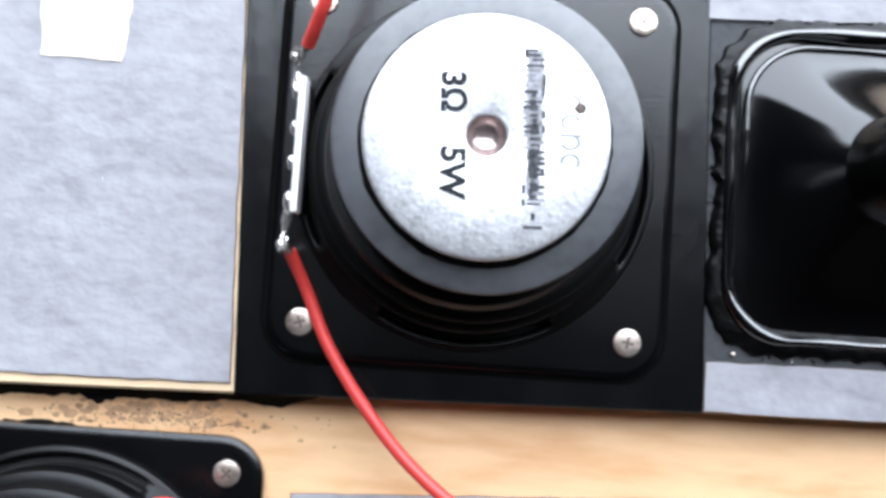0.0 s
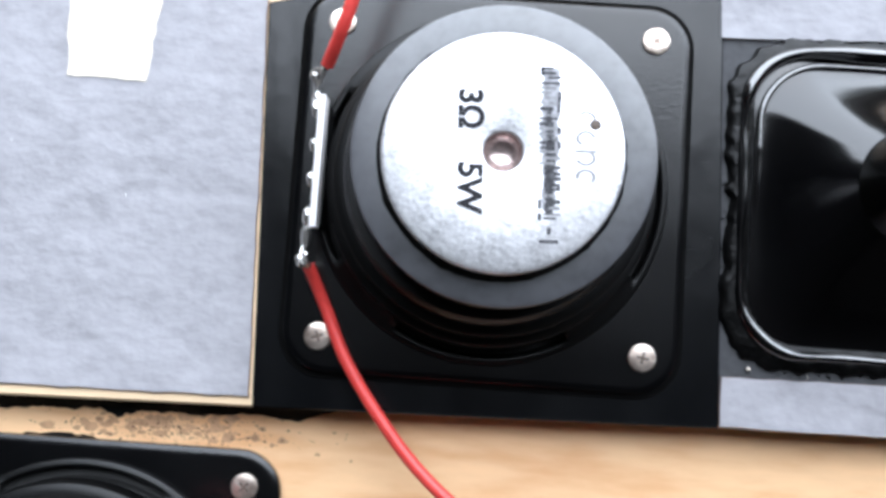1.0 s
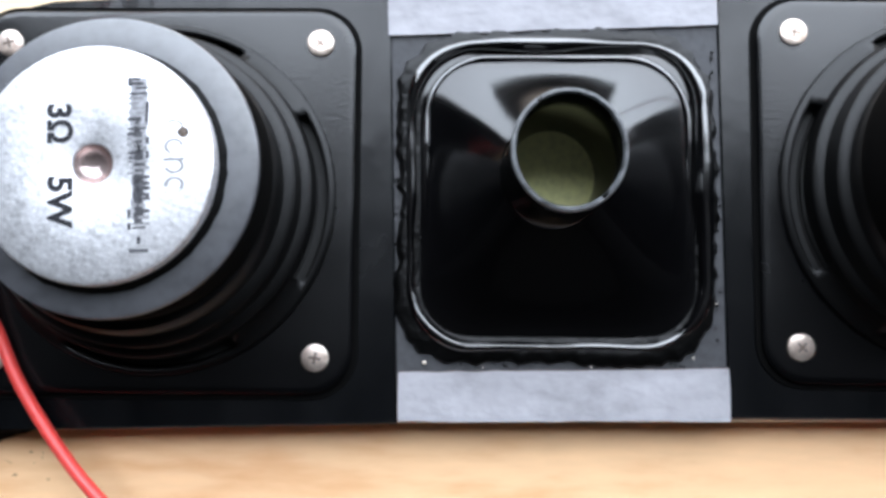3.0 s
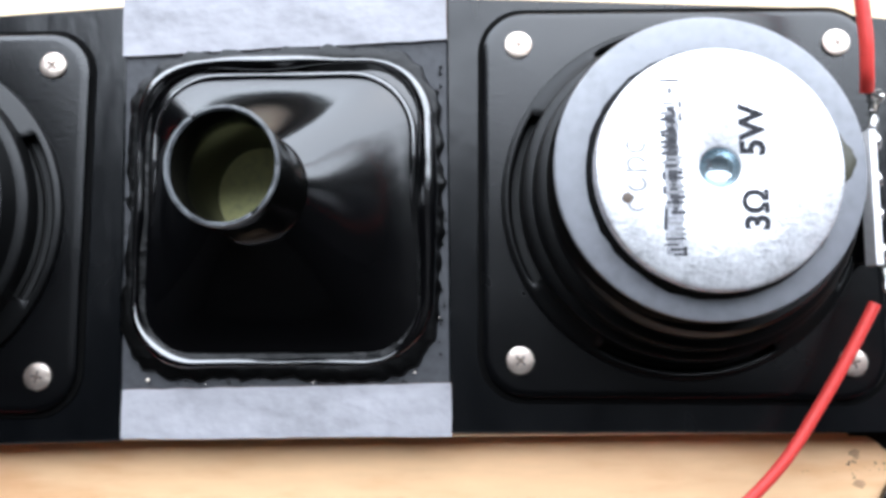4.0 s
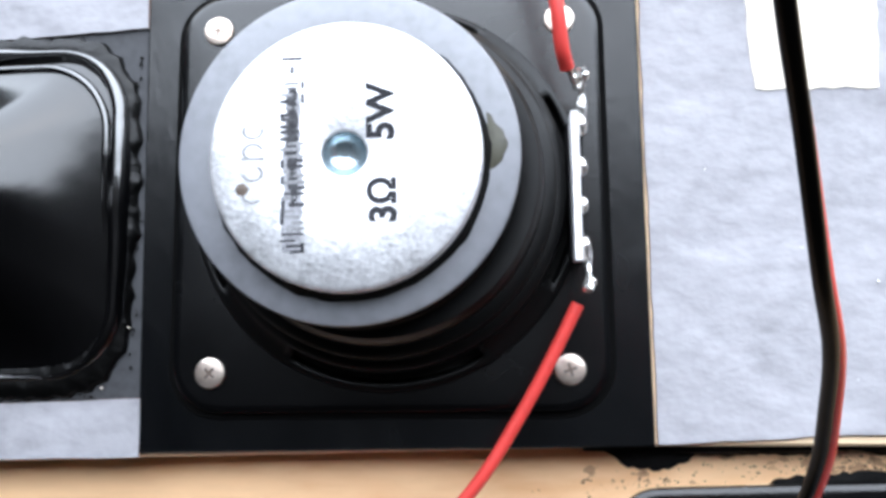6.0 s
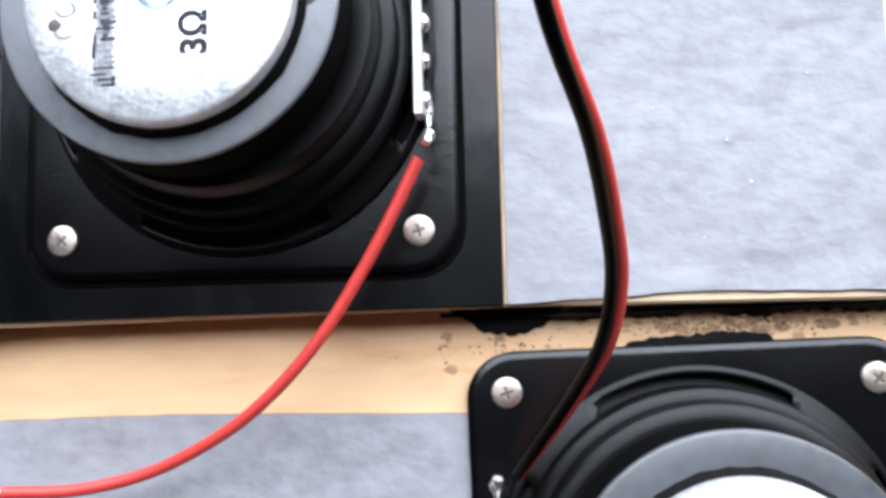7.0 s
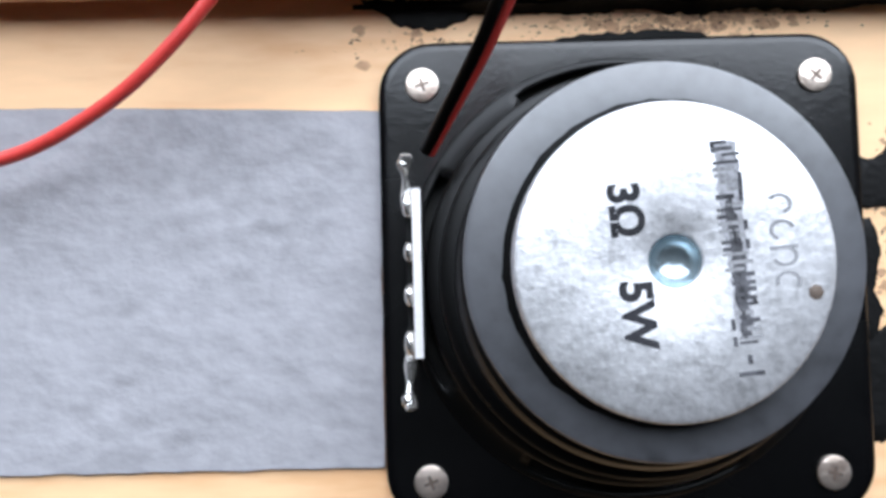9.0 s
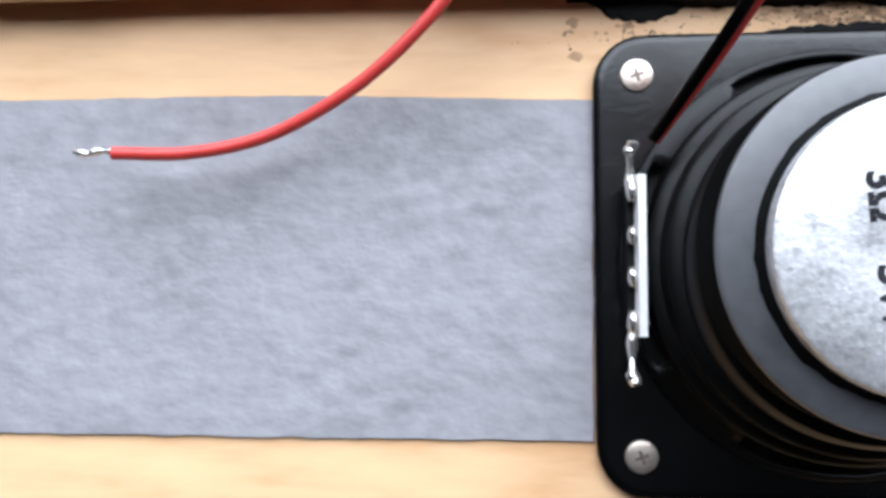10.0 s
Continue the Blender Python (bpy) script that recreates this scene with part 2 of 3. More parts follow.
# ---- the unseen room added round the work ----
def room():
    """An unseen dark room added to limit stray light, with one wide window beside the table."""
    x0, x1, y0, y1, z0, z1 = -2.0, 2.2, -2.6, 0.56, -0.80, 2.05
    wx0, wx1, wz0, wz1 = -0.62, 1.42, 0.02, 1.92
    tagged(part("floor", box(bmesh.new(), x0, x1, y0, y1, z0 - 0.1, z0), FLOOR, metres=True, smooth=False), "unseen dark floor of the added room", "floor", kind="structure")
    tagged(part("ceiling", box(bmesh.new(), x0, x1, y0, y1, z1, z1 + 0.1), CEIL, metres=True, smooth=False), "unseen near-black ceiling of the added room", "ceiling", kind="structure")
    for name, b in (("wall_west", (x0 - 0.1, x0, y0, y1)), ("wall_east", (x1, x1 + 0.1, y0, y1)), ("wall_south", (x0, x1, y0 - 0.1, y0))):
        tagged(part(name, box(bmesh.new(), *b, z0, z1), WALL, metres=True, smooth=False), "unseen near-black wall of the added room", "wall", kind="structure")
    bm = bmesh.new()
    for b in ((x0, wx0, z0, z1), (wx1, x1, z0, z1), (wx0, wx1, z0, wz0), (wx0, wx1, wz1, z1)):
        box(bm, b[0], b[1], y1, y1 + 0.12, b[2], b[3])
    tagged(part("wall_north", bm, WALL, metres=True, smooth=False), "unseen near-black wall with a wide window opening", "wall", kind="structure")
    win = tagged(new("window_1"), "white framed window over the table", "window", kind="structure")
    for b in ((wx0, wx0 + 0.05, wz0, wz1), (wx1 - 0.05, wx1, wz0, wz1), (wx0 + 0.05, wx1 - 0.05, wz0, wz0 + 0.05), (wx0 + 0.05, wx1 - 0.05, wz1 - 0.05, wz1)):
        part("window_frame", box(bmesh.new(), b[0], b[1], y1 + 0.03, y1 + 0.09, b[2], b[3]), FRAME_PAINT, win, metres=True, smooth=False)
    pane = part("pane", box(bmesh.new(), wx0 + 0.05, wx1 - 0.05, y1 + 0.055, y1 + 0.061, wz0 + 0.05, wz1 - 0.05), GLASS, win, metres=True, smooth=False)
    pane.visible_shadow = False
    table = thing("work_table", "brown wooden work table under the boards", "table", 80, -40, 0)
    part("tabletop", box(bmesh.new(), -600, 600, -350, 350, -50, -20.2), TABLE, table, smooth=False)
    for sx in (-1, 1):
        for sy in (-1, 1):
            part("leg", box(bmesh.new(), sx * 560 - 25, sx * 560 + 25, sy * 310 - 25, sy * 310 + 25, -800, -50), TABLE, table, smooth=False)


# ---- boards and sheets ----
LOW = -7.8    # upper face of the lower board
TOP = -2.4    # upper face of the upper board


def ragged(points, step, amount, seed):
    """An outline with a slightly uneven, hand-cut edge."""
    rnd = random.Random(seed)
    out = []
    for (x0, y0), (x1, y1) in zip(points, points[1:] + points[:1]):
        n = max(1, int(math.hypot(x1 - x0, y1 - y0) / step))
        out += [(x0 + (x1 - x0) * i / n + rnd.uniform(-amount, amount) * (i > 0), y0 + (y1 - y0) * i / n + rnd.uniform(-amount, amount) * (i > 0)) for i in range(n)]
    return out


def sheet(name, outline, z0, z1, mat, label, category, step=3.0, amount=0.12, seed=1, edge=True):
    """A flat cut piece, with its cut edge as a part of its own."""
    cx, cy = sum(p[0] for p in outline) / len(outline), sum(p[1] for p in outline) / len(outline)
    ob = thing(name, label, category, cx, cy, z0)
    pts = [(x - cx, y - cy) for x, y in ragged(outline, step, amount, seed)]
    n = len(pts)
    part("face", loft([[(x, y, 0.02) for x, y in pts], [(x, y, z1 - z0) for x, y in pts]], cap_ends=True), mat, ob, smooth=False)
    if edge:
        far = [(x * 1.002, y * 1.005) for x, y in pts]
        part("cut_edge", loft([[(x, y, 0.0) for x, y in far], [(x, y, (z1 - z0) * 0.6) for x, y in far]], cap_ends=True), DARK_EDGE, ob, "dark fibrous cut edge", smooth=False)
    return ob


def strip_edge(x):
    """The front edge of the upper strip."""
    line = [(-240, -40.6), (-116, -38.3), (-41, -36.6), (13, -36.1), (88, -35.7), (145, -36.6), (175, -36.9), (240, -36.9)]
    for (xa, ya), (xb, yb) in zip(line, line[1:]):
        if x <= xb:
            return ya + (yb - ya) * (x - xa) / (xb - xa)
    return line[-1][1]


def boards():
    low = thing("lower_board", "pale pine plywood board lying under the upper board", "board", 80, -40, -20)
    part("board", slab([(-260, -130), (260, -130), (260, 150), (-260, 150)], 0, LOW + 20, 0.5), WOOD, low, smooth=False)
    up = thing("upper_board", "pale plywood strip with a hand-sawn edge on the lower board", "board", 80, 0, LOW)
    edge = [(-240, -40.6), (-116, -38.3), (-41, -36.6), (13, -36.1), (88, -35.7), (145, -36.6), (175, -36.9)]
    part("board", slab([*edge, (175, 62), (-240, 62)], 2.6, TOP - LOW, 0.4), UPPER_WOOD, up, smooth=False)
    part("batten", box(bmesh.new(), -235, 170, -22, 58, 0, 2.6), WOOD, up, smooth=False)
    sheet("grey_sheet", [(-150, -38.2), (-36.9, -36.5), (-39.5, 33.0), (-150, 30.0)], TOP, TOP + 0.6, PAPER, "grey felt paper glued on the upper board, bare corner patch", "paper sheet", seed=3)
    sheet("grey_sheet", [(168.0, -35.4), (195, -34.5), (222.8, -35.3), (224.3, 33.5), (168.9, 32.5)], TOP, TOP + 0.6, PAPER, "grey felt paper glued on the upper board, speckled", "paper sheet", seed=4)
    sheet("grey_sheet", [(-26.5, -100.0), (161.75, -98.4), (161.6, -51.0), (116, -49.9), (74, -50.2), (-26.5, -54.8)], LOW, LOW + 0.6, PAPER, "creased grey felt paper on the lower board between two speakers", "paper sheet", seed=5)
    sheet("bare_patch", [(-71.9, 14.6), (-58.6, 14.3), (-56.8, 33), (-73, 33)], TOP + 0.6, TOP + 0.75, BARE, "cream bare patch on the grey felt paper", "patch", step=1.6, amount=0.25, seed=6, edge=False)
    sheet("bare_patch", [(185.2, 15.9), (202.9, 15.4), (204, 33), (184.4, 33)], TOP + 0.6, TOP + 0.75, BARE, "cream bare patch on the grey felt paper", "patch", step=1.6, amount=0.25, seed=7, edge=False)
    plate("mounting_plate", [(-36.0, -38.2), (39.2, -36.5), (37.4, 37.0), (-20, 34.0), (-39.0, 29.3)])
    plate("mounting_plate", [(92.6, -35.4), (167.5, -35.7), (168.4, 31.7), (150, 34.4), (92.6, 37.4)])


def plate(name, outline):
    cx, cy = sum(p[0] for p in outline) / len(outline), sum(p[1] for p in outline) / len(outline)
    ob = thing(name, "satin black square plate carrying a loudspeaker", "plate", cx, cy, TOP, group="speaker plates")
    part("panel", slab([(x - cx, y - cy) for x, y in outline], 0.0, 0.9, 0.25), PLATE, ob, smooth=False)


# ---- loudspeaker ----
def loudspeaker():
    """A square-framed speaker seen from behind; its screws lie on z = 0."""
    sp = thing("loudspeaker", "black square loudspeaker, rear up, zinc magnet cap, terminals", "loudspeaker", group="loudspeakers")
    n = 192
    # Flat black band: the groove round the frame, its shade put into colour.
    part("gasket", loft([rounded(32.7, 32.7, 7.6, -2.2, n), rounded(32.7, 32.7, 7.6, -1.2, n), rounded(31.5, 31.5, 7, -1.1, n)], cap_ends=True), SHADE_BLACK, sp, "thin matt rubber gasket")
    part("frame", loft([rounded(31.6, 31.6, 6.8, -2.1, n), rounded(31.9, 31.9, 7.2, -1.2, n), rounded(31.8, 31.8, 7.0, -0.5, n), rounded(31.3, 31.3, 6.6, -0.08, n),
                        rounded(30.5, 30.5, 6.0, 0.0, n), circle(28.9, 0.0, n), circle(28.6, -0.3, n), circle(28.6, -2.1, n)], loop_back=True), PLASTIC, sp)
    n = 96
    # Basket: a stepped dish with four arc slots low in its wall.
    prof = [(28.6, -1.4), (28.6, 0.7), (28.2, 1.0), (27.7, 1.1), (25.9, 2.6), (25.6, 5.2), (25.2, 5.6), (24.2, 5.8), (23.9, 9.4), (23.5, 9.8), (22.3, 10.0), (21.9, 13.0), (21.4, 13.6), (12, 13.7)]
    m = 120
    bm = bmesh.new()
    rings = [[bm.verts.new(p) for p in circle(r, z, m)] for r, z in prof]
    for k, (a, b) in enumerate(zip(rings, rings[1:])):
        for i in range(m):
            deg = (i + 0.5) * 360 / m
            if k == 3 and abs((deg + 45) % 90 - 45) < 29:
                continue
            bm.faces.new((a[i], a[(i + 1) % m], b[(i + 1) % m], b[i]))
    basket = part("basket", bm, BASKET, sp)
    solid = basket.modifiers.new("thickness", "SOLIDIFY")
    solid.thickness, solid.offset = 0.0005, 0
    part("cone", lathe([(28.4, -1.6), (26.0, -0.6), (25.0, -1.2), (12, 8)], 64, cap=False), CONE, sp, "dark paper cone behind the slots")
    part("magnet", lathe([(20.3, 13.7), (20.8, 14.2), (20.9, 21.5), (20.75, 21.88), (20.3, 22.08), (16.0, 22.12), (9, 22.1)], n), FERRITE, sp, "dark grey ferrite ring")
    # Added band that blackens the magnet's side, where only shade falls.
    part("magnet_sleeve", lathe([(20.8, 13.72), (21.05, 14.2), (21.05, 21.1), (20.9, 21.4)], n, cap=False), SHADE_BLACK, sp, "black band round the magnet, shade put into its colour")
    lumps = [max(0.0, 0.05 + noise.noise((2.2 * math.cos(6.2832 * i / n), 2.2 * math.sin(6.2832 * i / n), 3.1)) * 0.3 + 0.35 * noise.noise((9 * math.cos(6.2832 * i / n), 9 * math.sin(6.2832 * i / n), 1))) for i in range(n)]
    part("glue_ring", loft([[(x * (1 + g * lumps[i] / 17), y * (1 + g * lumps[i] / 17), z) for i, (x, y, _) in enumerate(circle(r, 0, n))] for r, z, g in ((16.95, 22.0, 1.0), (16.75, 22.35, 0.9), (16.3, 23.3, 0.2), (15.0, 23.4, 0))]), TAR, sp, "ragged black adhesive under the cap")
    cap = part("magnet_cap", lathe([(15.6, 22.3), (16.15, 22.8), (16.15, 24.7), (15.95, 25.1), (15.5, 25.3), (3.0, 25.3), (2.75, 25.2), (2.6, 24.9), (2.6, 22.3)], n, cap=False, back=True), ZINC, sp, "mottled zinc-plated steel cap")
    part("vent", lathe([(2.62, 25.0), (2.3, 24.3), (1.6, 23.6), (0.8, 23.3), (0.05, 23.25)], 40, cap=False), VENT, cap, "dished centre hole, tinted reflection put into its colour")
    # Printing, reading down the cap.
    lettering("rating_text", "3\u03a9", 4.3, INK, cap, -5.0, 5.2, 25.32, -85.5)
    lettering("rating_text", "5W", 4.4, INK, cap, -4.0, -5.2, 25.32, -85.5)
    lean = pose(0, 0, 0, 0, 0, 4.5)

    def mark(name, x0, x1, y0, y1, mat, label=""):
        part(name, box(bmesh.new(), min(x0, x1), max(x0, x1), min(y0, y1), max(y0, y1), 25.30, 25.322), mat, cap, label, smooth=False).matrix_basis = lean
    rnd = random.Random(8)
    # A smeared stamp, struck twice: plain bars across and along its run.
    part("printed_band", slab(ragged([(5.0, 11.3), (7.3, 11.3), (7.2, 2.0), (6.9, -7.6), (5.3, -7.6), (4.9, 3.0)], 0.6, 0.22, 21), 25.30, 25.306, 0.002), SMUDGE, cap, "pale smeared stamp", smooth=False).matrix_basis = lean
    part("printed_band", slab(ragged([(5.6, 5.5), (6.3, 5.2), (6.8, -1.0), (6.7, -8.2), (5.6, -8.0), (5.4, -2.0)], 0.5, 0.25, 22), 25.30, 25.312, 0.002), STAMP_INK, cap, "dark double-struck stamp", smooth=False).matrix_basis = lean
    y = 11.5
    while y > -8.8:
        x0, w = 4.7 + rnd.choice((0.0, 0.0, 0.5, 1.1)) + rnd.uniform(-0.15, 0.15), rnd.uniform(0.28, 0.5)
        mark("printed_bar", x0, min(7.6, x0 + rnd.uniform(1.4, 2.9)), y, y - w, rnd.choice((STAMP_INK, STAMP_INK, PALE_INK)))
        if rnd.random() < 0.45:
            x1 = rnd.choice((4.6, 5.9, 7.1)) + rnd.uniform(-0.15, 0.15)
            mark("printed_bar", x1, x1 + 0.42, y, y - rnd.uniform(0.9, 1.5), STAMP_INK)
        y -= w + rnd.uniform(0.15, 0.5)
    mark("printed_bar", 5.9, 6.4, -9.9, -10.8, STAMP_INK)
    mark("printed_bar", 4.9, 7.4, -11.5, -11.95, STAMP_INK)
    # The maker's faded mark: plain hoops and a stem.
    for y0, a0, a1 in ((4.6, 20, 230), (2.0, 100, 335), (-0.6, -75, 150), (-3.1, 50, 290)):
        rim = [[(10.8 + r * 1.25 * math.sin(radians(a0 + (a1 - a0) * i / 14)), y0 - r * math.cos(radians(a0 + (a1 - a0) * i / 14)), 25.318) for i in range(15)] for r in (0.72, 1.05)]
        part("logo_hoop", loft(rim, closed=False), PALE_INK, cap, "faded maker's mark", smooth=False).matrix_basis = lean
    mark("logo_bar", 9.4, 12.2, 0.45, 0.1, PALE_INK, "faded maker's mark")
    part("printed_dot", lathe([(0.8, 25.30), (0.75, 25.322), (0.01, 25.322)], 7, cap=False), STAIN, cap, "brown stain").matrix_basis = pose(0.0137, -0.0034, 0)
    # Terminal strip with its solder lugs.
    strip = part("terminal_board", box(bmesh.new(), -27.4, -26.4, -9.3, 11.3, 4.9, 8.2), PHENOLIC, sp, "white terminal board", smooth=False)
    part("terminal_bracket", box(bmesh.new(), -28.3, -26.2, -8.6, 10.6, -0.1, 4.9), BASKET, sp, "black moulded bracket", smooth=False)
    for y, r in ((9.4, 1.25), (3.6, 1.0), (-1.8, 1.1), (-7.6, 1.3)):
        bm = bmesh.new()
        bmesh.ops.create_icosphere(bm, subdivisions=2, radius=r)
        for v in bm.verts:
            v.co = Vector((v.co.x * 0.7, v.co.y * 1.3, v.co.z)) * (1 + 0.18 * noise.noise(v.co * 1.3 + Vector((y, 0, 0)))) + Vector((-27.9, y, 6.6))
        part("solder_blob", bm, SOLDER, strip, "bright solder")
    for s in (1, -1):
        line = spline([(-27.9, s * 8.6, 6.4), (-28.1, s * 11.4, 6.6), (-28.2, s * 13.6, 7.4), (-27.9, s * 15.4, 8.2)], 6)
        part("solder_lug", sweep(line, lambda t: 0.62 + 0.22 * math.sin(9 * t), 8), SOLDER, strip, "tinned lug")
        bm = bmesh.new()
        bmesh.ops.create_icosphere(bm, subdivisions=2, radius=0.85)
        for v in bm.verts:
            v.co = v.co * (1 + 0.25 * noise.noise(v.co * 1.6)) + Vector((-28.3, s * 14.3, 7.8))
        part("solder_blob", bm, SOLDER, strip, "bright solder")
    for k, (sx, sy) in enumerate(((-26, 26), (26, 26), (26, -26), (-26, -26))):
        head = part("screw", lathe([(2.18, -0.2), (2.25, 0.28), (2.14, 0.46), (1.8, 0.56), (0.9, 0.62), (0.02, 0.63)], 28, cap=False), NICKEL, sp, "nickel cross-head screw")
        head.matrix_basis = pose(sx * MM, sy * MM, 0, 0, 0, 17 + 31 * k)
        # Low raised bars draw the cross; the slot's shade is in their colour.
        bm = box(bmesh.new(), -0.95, 0.95, -0.2, 0.2, 0.2, 0.65)
        box(bm, -0.2, 0.2, -0.95, 0.95, 0.2, 0.645)
        part("cross_slot", bm, SLOT_SHADE, head, "raised dark cross, slot shade put into its colour", smooth=False)
    return sp


# ---- port ----
def port():
    """The sound port: a sealed rounded funnel with a short pipe standing in it."""
    panel = thing("port_panel", "charcoal card panel between the two plates", "panel", 66, 0, TOP)
    part("panel", slab([(-26.9, -36.0), (26.6, -35.7), (26.6, 38.6), (-28.7, 38.4)], 0.0, 0.6, 0.15), CHARCOAL, panel, smooth=False)
    for y0, y1, y2, y3, nm in ((-36.1, -35.9, -27.5, -28.3, "strip"), (29.9, 28.0, 38.3, 38.9, "strip")):
        if y0 < 0:
            o = [(39.3, y0), (92.8, y1), (92.8, y2), (39.3, y3)]
        else:
            o = [(37.2, y1), (92.6, y0), (92.6, y3), (37.0, y2)]
        sheet("grey_strip", o, TOP + 0.6, TOP + 1.1, PAPER, "narrow grey felt paper strip beside the port", "paper strip", seed=int(50 + y0))
    fun = thing("sound_port", "glossy black sealed port funnel with a short pipe", "speaker port", 65.2, 1.0, TOP + 0.6)
    n = 256
    rnd = random.Random(4)
    wob = [1 + 0.006 * math.sin(5 * a * 2 * math.pi / n + 1) + 0.012 * noise.noise((a * 0.55, 3, 1)) + rnd.uniform(-0.009, 0.009) for a in range(n)]
    wob = [0.25 * wob[a - 1] + 0.5 * wob[a] + 0.25 * wob[(a + 1) % n] for a in range(n)]

    def ring(hx, hy, r, z, lump=0.0):
        """A rounded square whose edge wanders with the sealant."""
        return [(x * (1 + lump * (wob[i] - 1)), y * (1 + lump * (wob[i] - 1)), z + 0.05 * lump * noise.noise((x * 0.5, y * 0.5, z))) for i, (x, y, _) in enumerate(rounded(hx, hy, r, z, n))]
    part("sealant_bead", loft([ring(26.4, 27.9, 11.5, 0.0, 2.6), ring(26.1, 27.6, 11.5, 0.9, 2.4), ring(25.3, 26.5, 11.8, 1.5, 1.6), ring(24.4, 25.6, 12, 1.5, 0.9), ring(22.6, 23.6, 12, 1.0, 0.4)]), BEAD, fun, "ragged black sealant edge")

    def bead(mid, wide, high, floor, swell):
        """One half-round roll of sealant, uneven in height and width along its run."""
        loops = []
        for a in (0.0, 0.4, 0.8, 1.2, 1.57, 1.95, 2.35, 2.75, 3.1416):
            loop = []
            for x, y, _ in rounded(mid, mid + 1.0, 10.5, 0, n):
                k = swell(x, y)
                grow = 1 + (wide * k * math.cos(a) + 0.35 * noise.noise((x * 0.09, y * 0.09, mid))) / math.hypot(x, y)
                loop.append((x * grow, y * grow, floor + max(0.02, high * k) * math.sin(a)))
            loops.append(loop)
        return loft(loops)
    part("sealant_roll", bead(24.0, 1.15, 1.5, 1.1, lambda x, y: max(0.6, 0.9 + 0.9 * noise.noise((x * 0.06, y * 0.06, 9))) + 0.12 * noise.noise((x * 0.14, y * 0.14, 4))), GLOSS_BEAD, fun, "glossy outer roll of sealant")
    part("sealant_roll", bead(21.6, 0.75, 0.9, 1.1, lambda x, y: 0.15 + 0.85 * min(1.0, max(0.0, (y + 6) / 14)) + 0.2 * noise.noise((x * 0.1, y * 0.1, 6))), GLOSS_BEAD, fun, "glossy inner roll of sealant")
    base, top = rounded(22.4, 23.4, 8.0, 1.2, n), [(x, y * 1.06, z) for x, y, z in circle(8.1, 10.8, n, -1.9, 1.6)]
    loops = [base]
    for k in range(1, 15):
        t = k / 14
        h = t ** 1.45
        loops.append([(b[0] + (q[0] - b[0]) * t, b[1] + (q[1] - b[1]) * t, 1.2 + 9.6 * h) for b, q in zip(base, top)])
    part("funnel", loft(loops), GLUE, fun, "glossy black funnel")

    def oval(r, z, m=72):
        return [(x, 1.6 + (y - 1.6) * 1.07, z) for x, y, z in circle(r, z, m, -1.9, 1.6)]
    pipe = part("pipe", loft([oval(r, z) for r, z in ((9.4, 8.6), (8.3, 9.8), (7.85, 11.6), (7.75, 15.0), (7.75, 27.0), (7.55, 27.4), (7.3, 27.4))]), TUBE, fun, "black plastic pipe")
    part("pipe_wall", loft([oval(r, z) for r, z in ((7.3, 27.4), (7.1, 27.1), (7.1, 2.0))]), PIPE_WALL, pipe)
    rim = [oval(r, z) for r, z in ((7.8, 27.05), (7.65, 27.45), (7.3, 27.48), (7.06, 27.05))]
    rim = [[(x, y, z + 0.18 * noise.noise((x * 0.9, y * 0.9, 2))) for x, y, z in loop] for loop in rim]
    part("pipe_rim", loft(rim), RIM, pipe, "worn grey rim")
    part("pipe_end", loft([oval(r, 6.2) for r in (7.08, 0.02)]), OLIVE, pipe, "olive card seen through the pipe")
    bm = bmesh.new()
    rnd = random.Random(12)
    for _ in range(110):
        side = rnd.choice((0, 0, 1, 2, 3))
        u = rnd.uniform(-1, 1)
        x, y = ((26.4, 25 * u), (24 * u, -27.9), (-26.2, 25 * u), (24 * u, 27.9))[side]
        r = rnd.uniform(0.08, 0.3)
        bmesh.ops.create_icosphere(bm, subdivisions=1, radius=r, matrix=Matrix.Translation((65.2 + x + rnd.gauss(0, 0.35), 1 + y + rnd.gauss(0, 0.35), TOP + 0.7 + r * 0.3)))
    tagged(part("sealant_crumbs", bm, BEAD), "glossy black crumbs along the sealant edge", "sealant", kind="stuff")
    bm = bmesh.new()
    for x, y, r in ((43.5, -26.7, 0.34), (70.5, -27.3, 0.15), (90.9, -17.0, 0.18), (91.2, 12.5, 0.25), (53.0, -27.4, 0.12), (87.0, -25.8, 0.2)):
        bmesh.ops.create_icosphere(bm, subdivisions=1, radius=r, matrix=Matrix.Translation((x, y, TOP + 1.2)))
    tagged(part("wood_crumbs", bm, BARE), "pale wood crumbs stuck in the sealant", "debris", kind="stuff")
    bm = bmesh.new()
    for x, y, r in ((203.0, -19.4, 0.25), (200.1, -13.2, 0.22), (212, -4, 0.15), (190, -8, 0.12), (-60, -5, 0.12), (-80, 3, 0.12), (177, 4, 0.14), (196, -27, 0.1), (215, -22, 0.12)):
        bmesh.ops.create_icosphere(bm, subdivisions=1, radius=r, matrix=Matrix.Translation((x, y, TOP + 0.65)))
    tagged(part("white_specks", bm, PHENOLIC), "white dust specks on the grey paper", "debris", kind="stuff")


